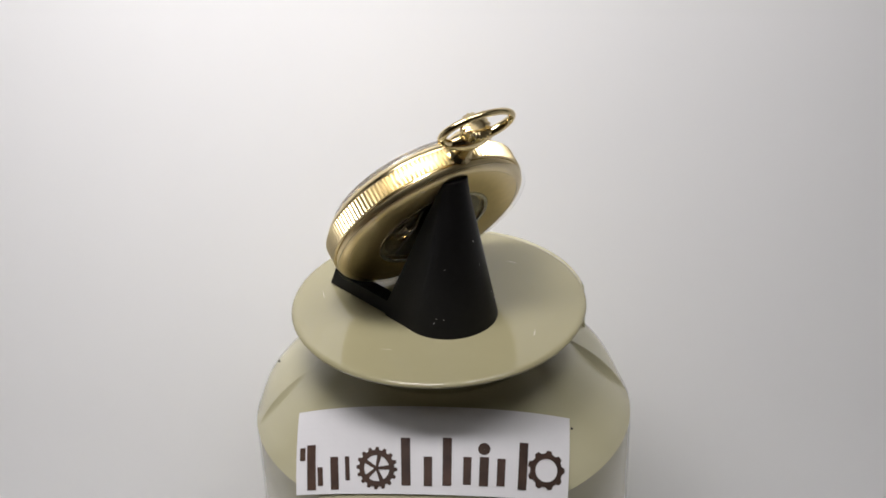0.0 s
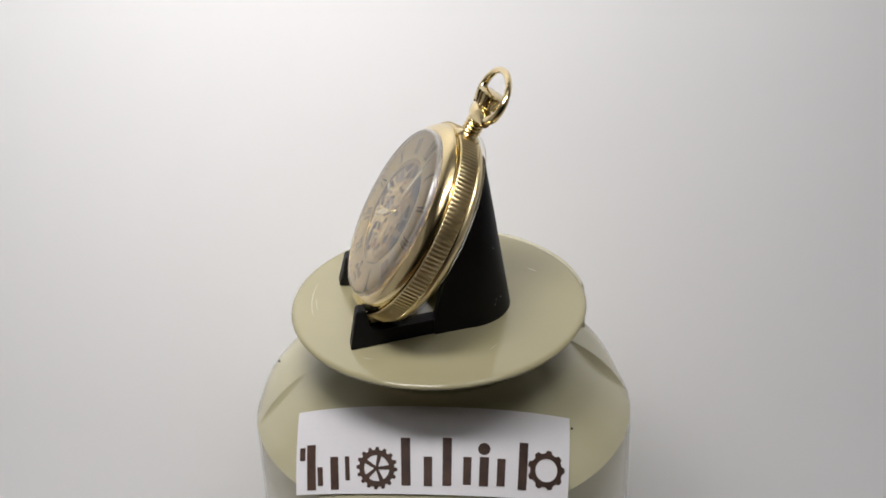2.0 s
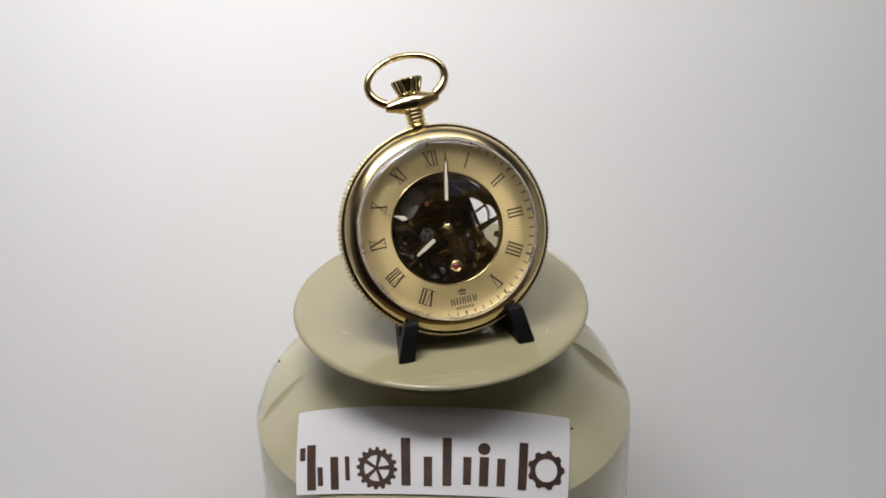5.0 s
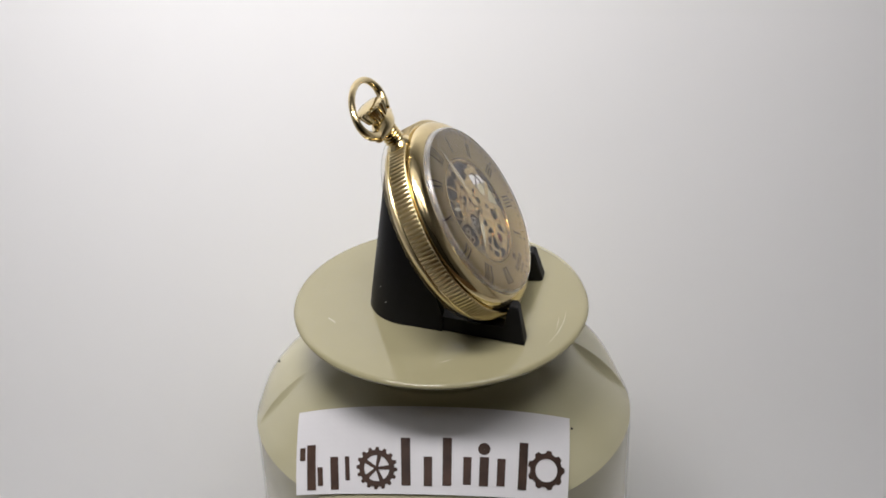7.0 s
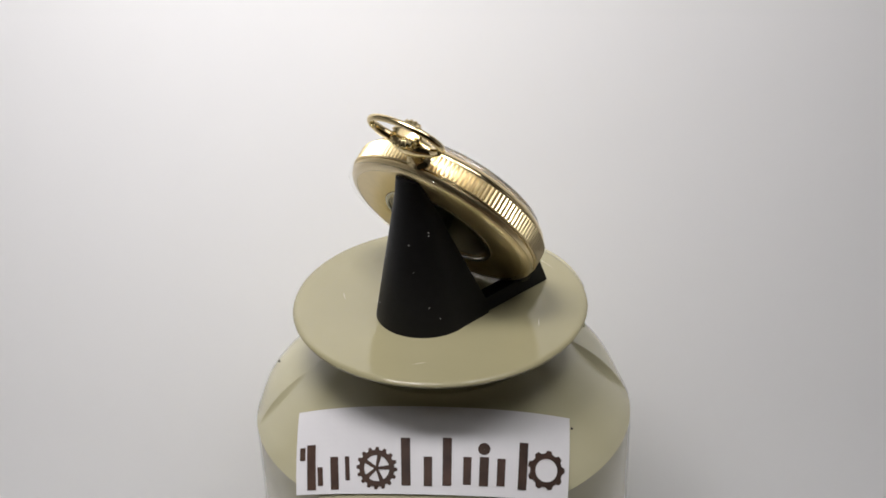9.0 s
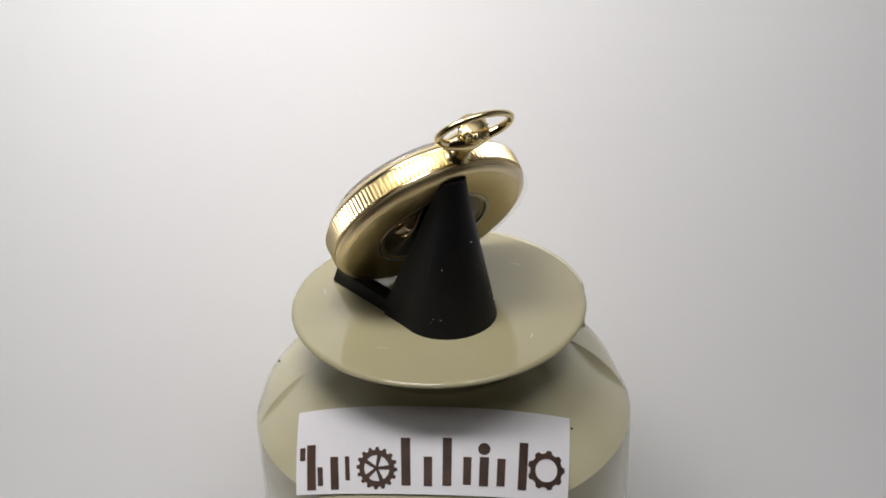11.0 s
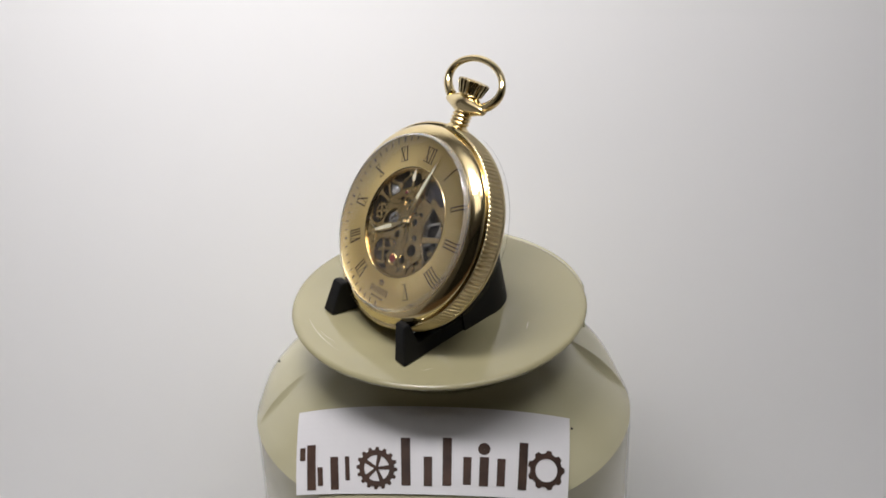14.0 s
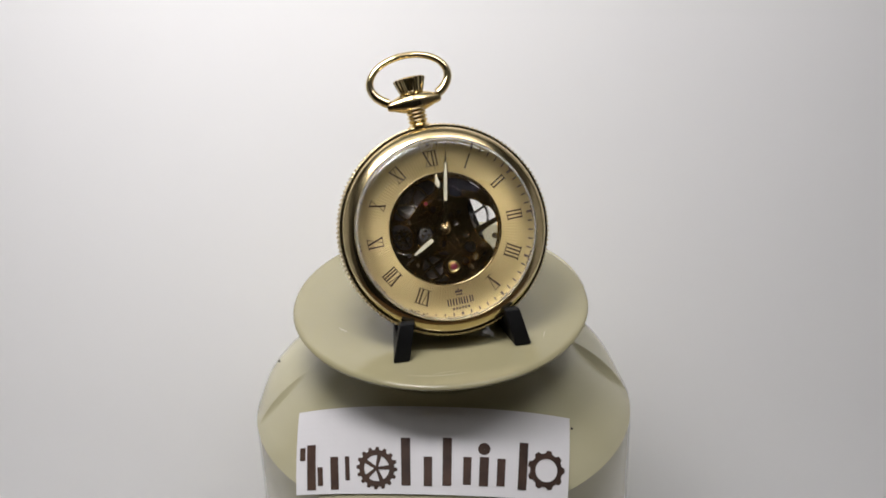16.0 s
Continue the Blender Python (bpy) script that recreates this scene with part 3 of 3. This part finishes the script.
    for i in range(m + 1):
        a = radians(-90 + 40) + radians(280) * i / m
        pts.append((9.45 * math.cos(a), 36.4 + 5.85 * math.sin(a), 0))
        rad.append(0.82 + 0.35 * abs(math.cos(math.pi * i / m)) ** 6)
    bm = tube(pts, rad, 20)
    lean = Matrix.Translation((0, 31 * MM, 0)) @ Matrix.Rotation(radians(-3), 4, "X") @ Matrix.Translation((0, -31 * MM, 0))
    bmesh.ops.transform(bm, matrix=lean, verts=bm.verts[:])
    part("bow", bm, GOLD, w, "oval gold bow ring")
    # the pendant sits a trace before XII
    for ob in w.children:
        if ob.name.split(".")[0] in ("neck", "barrel", "crown", "bow"):
            ob.matrix_local = pose(0, 0, -0.0006, 0, 0, 0.7)
    tagged(w, "gold skeleton pocket watch with roman numerals, leaning on the black stand", "pocket watch")
    return w, sec, balance


def rounded(points, times=2):
    """Cuts the corners of an outline twice, for a flowing edge."""
    for _ in range(times):
        out = []
        for (x0, y0), (x1, y1) in zip(points, points[1:] + points[:1]):
            out += [(0.75 * x0 + 0.25 * x1, 0.75 * y0 + 0.25 * y1), (0.25 * x0 + 0.75 * x1, 0.25 * y0 + 0.75 * y1)]
        points = out
    return points


def pierced_plate(outline, holes, z0, z1, bevel=0.2):
    """A flat plate with openings through it, its upper edges broken."""
    bm = bmesh.new()
    loops = [outline] + holes

    def grow(pts, k):
        n, out = len(pts), []
        area = sum(a[0] * b[1] - b[0] * a[1] for a, b in zip(pts, pts[1:] + pts[:1]))
        sgn = 1 if area > 0 else -1
        for i in range(n):
            (xa, ya), (xb, yb) = pts[i - 1], pts[(i + 1) % n]
            d = math.hypot(xb - xa, yb - ya) or 1
            out.append((pts[i][0] + sgn * k * (yb - ya) / d, pts[i][1] - sgn * k * (xb - xa) / d))
        return out
    tops, mids, lows = [], [], []
    for j, lp in enumerate(loops):
        edge = grow(lp, -bevel if j == 0 else bevel)
        lows.append([bm.verts.new((x * MM, y * MM, z0 * MM)) for x, y in lp])
        mids.append([bm.verts.new((x * MM, y * MM, (z1 - bevel) * MM)) for x, y in lp])
        tops.append([bm.verts.new((x * MM, y * MM, z1 * MM)) for x, y in edge])
    for store in (tops, lows):
        flat = [v for lp in store for v in lp]
        for tri in tessellate_polygon([[Vector((v.co.x, v.co.y, 0)) for v in lp] for lp in store]):
            try:
                bm.faces.new([flat[i] for i in tri])
            except ValueError:
                pass
    for a, b in zip(lows + mids, mids + tops):
        n = len(a)
        for i in range(n):
            bm.faces.new((a[i], a[(i + 1) % n], b[(i + 1) % n], b[i]))
    return bm


def build_movement(w):
    """The open-worked movement behind the dial opening: a pierced gold plate over works backed by painted shade."""
    mv = part("movement_ring", lathe([(12.75, -2.6), (14.4, -2.6), (14.4, 2.2), (12.75, 2.2)], 128), GOLD_DARK, w)
    mv.location.z = SUNK

    def add(name, bm, material, label=""):
        return part(name, bm, material, mv, label)
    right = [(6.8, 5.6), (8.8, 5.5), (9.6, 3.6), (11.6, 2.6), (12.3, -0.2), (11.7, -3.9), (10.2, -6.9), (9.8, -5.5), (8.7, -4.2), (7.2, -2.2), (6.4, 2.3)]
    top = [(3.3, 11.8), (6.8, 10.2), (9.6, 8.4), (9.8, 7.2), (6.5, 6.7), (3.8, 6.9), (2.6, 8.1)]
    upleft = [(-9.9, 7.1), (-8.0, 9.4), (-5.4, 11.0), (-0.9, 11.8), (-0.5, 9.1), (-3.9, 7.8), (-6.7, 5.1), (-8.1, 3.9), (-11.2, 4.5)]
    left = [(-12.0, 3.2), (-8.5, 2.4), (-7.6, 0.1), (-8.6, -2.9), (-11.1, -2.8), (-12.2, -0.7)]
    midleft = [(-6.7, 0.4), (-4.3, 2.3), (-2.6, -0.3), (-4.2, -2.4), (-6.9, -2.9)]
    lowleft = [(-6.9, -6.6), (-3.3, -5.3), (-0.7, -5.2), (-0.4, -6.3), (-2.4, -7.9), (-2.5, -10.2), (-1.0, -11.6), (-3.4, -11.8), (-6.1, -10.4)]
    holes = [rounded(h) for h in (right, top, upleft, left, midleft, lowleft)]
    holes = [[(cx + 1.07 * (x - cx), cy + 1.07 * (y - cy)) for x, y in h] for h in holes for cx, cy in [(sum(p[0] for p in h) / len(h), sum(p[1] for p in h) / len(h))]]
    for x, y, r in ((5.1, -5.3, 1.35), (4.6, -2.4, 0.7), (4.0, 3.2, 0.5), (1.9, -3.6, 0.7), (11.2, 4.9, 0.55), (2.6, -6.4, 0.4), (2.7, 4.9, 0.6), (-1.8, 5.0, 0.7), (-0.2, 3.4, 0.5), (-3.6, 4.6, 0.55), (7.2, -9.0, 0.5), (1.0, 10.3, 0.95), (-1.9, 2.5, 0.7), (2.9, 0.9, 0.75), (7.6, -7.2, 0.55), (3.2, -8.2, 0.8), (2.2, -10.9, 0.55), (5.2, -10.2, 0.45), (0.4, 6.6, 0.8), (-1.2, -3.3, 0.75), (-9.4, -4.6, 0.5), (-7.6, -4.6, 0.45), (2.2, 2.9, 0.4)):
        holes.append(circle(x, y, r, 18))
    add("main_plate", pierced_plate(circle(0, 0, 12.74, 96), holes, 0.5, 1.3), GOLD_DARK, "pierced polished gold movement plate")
    for b in ((-11.2, -5.2, -8.2, -6.7, 0.9, 1.0), (-2.2, 6.8, 2.6, 4.9, 0.9, 0.75), (4.5, -9.8, 8.0, -5.4, 0.95, 1.05),
              (0.2, -9.0, 2.4, -6.4, 1.9, 0.7), (-7.9, 3.2, -3.4, 4.0, 0.85, 0.6), (-3.4, 4.0, -0.2, 0.4, 0.6, 1.7), (0.4, -0.8, 2.2, -5.2, 1.4, 0.6), (6.3, 7.3, 11.0, 4.9, 0.8, 0.9)):
        add("bridge", pierced_plate(capsule(*b, 14), [], 1.28, 1.58, 0.13), GOLD_DARK)
    # dark plate painted as shade behind the openings; the side towards II to IIII stays open
    add("recess_shade_plate", prism(circle(0, 0, 12.7, 48, radians(64), radians(304)) + [(5.6, -5.4), (4.6, 0.0), (5.2, 5.0)], -2.3, -1.7), SHADE_AND_CHIP)
    add("date_block", prism([(2.4, 11.9), (7.4, 10.2), (10.4, 7.2), (6.4, 6.2), (3.0, 6.6)], -0.9, -0.3, bevel=0.1), BLUED)
    # wheels
    add("barrel_wheel", gear(6.2, 1.6, 5.0, 52, -1.2, -0.8, hub=1.2, spokes=4, rim=0.45), STEEL)
    add("centre_wheel", gear(-0.4, -1.4, 5.6, 60, -1.5, -1.2, hub=1.2, spokes=5, rim=0.7), GOLD_DARK)
    add("third_wheel", gear(-4.6, -8.0, 3.6, 40, -0.9, -0.5, hub=0.7, spokes=4, rim=0.45), GOLD_DARK)
    add("escape_wheel", gear(-9.8, -0.2, 2.3, 15, -1.1, -0.8, hub=0.4, spokes=4, tooth=0.6, rim=0.3), GOLD_DARK)
    add("minute_wheel", gear(-4.6, -0.4, 1.7, 22, -0.4, 0.0, hub=0.5, spokes=3, tooth=0.25, rim=0.4), STEEL)
    bal = add("balance_wheel", gear(0, 0, 4.3, 60, -0.5, 0.0, hub=0.8, spokes=3, tooth=0.1, rim=0.5), GOLD_DARK)
    bal.location = (-6.4 * MM, 7.4 * MM, 0)
    pts = [((0.6 + 0.0125 * i) * math.cos(0.17 * i), (0.6 + 0.0125 * i) * math.sin(0.17 * i), 0.2) for i in range(200)]
    part("hairspring", tube(pts, 0.06, 5), STEEL, bal)
    # settings with jewels, and slotted screws
    for x, y, r in ((0.2, -9.0, 1.35), (-3.2, 6.6, 0.6)):
        st = add("setting", lathe([(r * 0.6, 1.4), (r, 1.4), (r, 1.78), (r * 0.86, 1.86), (r * 0.62, 1.7)], 28, centre=(x, y)), GOLD)
        part("jewel", lathe([(0, 1.5), (r * 0.62, 1.5), (r * 0.62, 1.66), (r * 0.3, 1.74), (0, 1.76)], 20, closed=False, centre=(x, y)), RUBY, st)
    for x, y, r, a in ((8.1, -5.3, 0.75, 0.4), (5.8, -7.9, 0.7, 1.2), (4.5, -9.8, 0.6, 2.0), (6.3, 7.4, 0.6, 0.8), (11.2, -3.9, 0.7, 2.5), (-7.9, 3.1, 0.6, 1.6), (-2.2, 6.9, 0.6, 0.2), (-9.0, -5.6, 0.7, 0.6), (-8.0, -6.9, 0.5, 1.9), (-10.2, -6.2, 0.45, 1.1)):
        sc = add("screw", prism(circle(x, y, r, 20), 1.3, 1.80, bevel=0.12), GOLD)
        # the slot's shade is a dark strip laid on the head
        part("slot", prism(capsule(x - r * 0.8 * math.cos(a), y - r * 0.8 * math.sin(a), x + r * 0.8 * math.cos(a), y + r * 0.8 * math.sin(a), 0.09, 0.09, 3), 1.80, 1.815), SHADE_AND_CHIP, sc)
    add("lever", prism(capsule(12.5, -0.2, 7.0, -1.9, 0.55, 0.75), 0.2, 0.9, bevel=0.1), GOLD_DARK)
    add("click_spring", tube([(3.0 + 0.5 * i, 9.8 - 0.42 * i + 0.5 * math.sin(0.6 * i), 0.1) for i in range(10)], 0.16, 6), STEEL)
    add("cannon_pinion", lathe([(0, 1.3), (1.5, 1.3), (1.4, 1.8), (0.8, 2.0), (0.8, 3.9), (0, 3.9)], 32, closed=False), GOLD)
    add("coil_spring", tube([(-12.4 + 0.045 * i, -2.9 - 0.024 * i, 1.45 + 0.28 * math.sin(0.9 * i)) for i in range(72)], 0.13, 6), STEEL)
    return bal


# ---- build ----
build_room()
build_lamp_panel()
build_backdrop()
build_fold()
plate = build_turntable()
build_label()
stand = build_stand()
watch, second_hand, balance = build_watch()
watch.scale = (1.010, 1.010, 1.010)

SPEED = 32.484
FRONT_T = 4.461
WATCH_AT = pose(0, 0, 0, 0, 0, -5.05) @ pose(0.0004, -0.00558, 0.02417, 57.78, -0.1, 0) @ pose(0, 0, 0, 0, 0, 4.69)
# the plate dips a little under the weight of the watch's front
DIP = 0.3


def motions():
    """The plate turns with the stand and the watch on it; the second hand sweeps, the balance swings."""
    times = [0.2 * i for i in range(81)]
    for thing, at in ((plate, pose(0.0001, -0.0003, 0, DIP, 0, -10)), (stand, pose(0, 0, 0.00002, 0, 0, -4.0) @ pose(0.00065, 0, 0)), (watch, WATCH_AT)):
        walk(thing, [(t, pose(0, 0, 0, 0, 0, SPEED * (t - FRONT_T)) @ at) for t in times])
    walk(second_hand, [(t, pose(0, 0, SUNK, 0, 0, -(291 + 6 * (t - 4.2)))) for t in times[::5]])
    walk(balance, [(t, pose(-0.0064, 0.0074, 0, 0, 0, 38 * (-1) ** i)) for i, t in enumerate(times)])


motions()
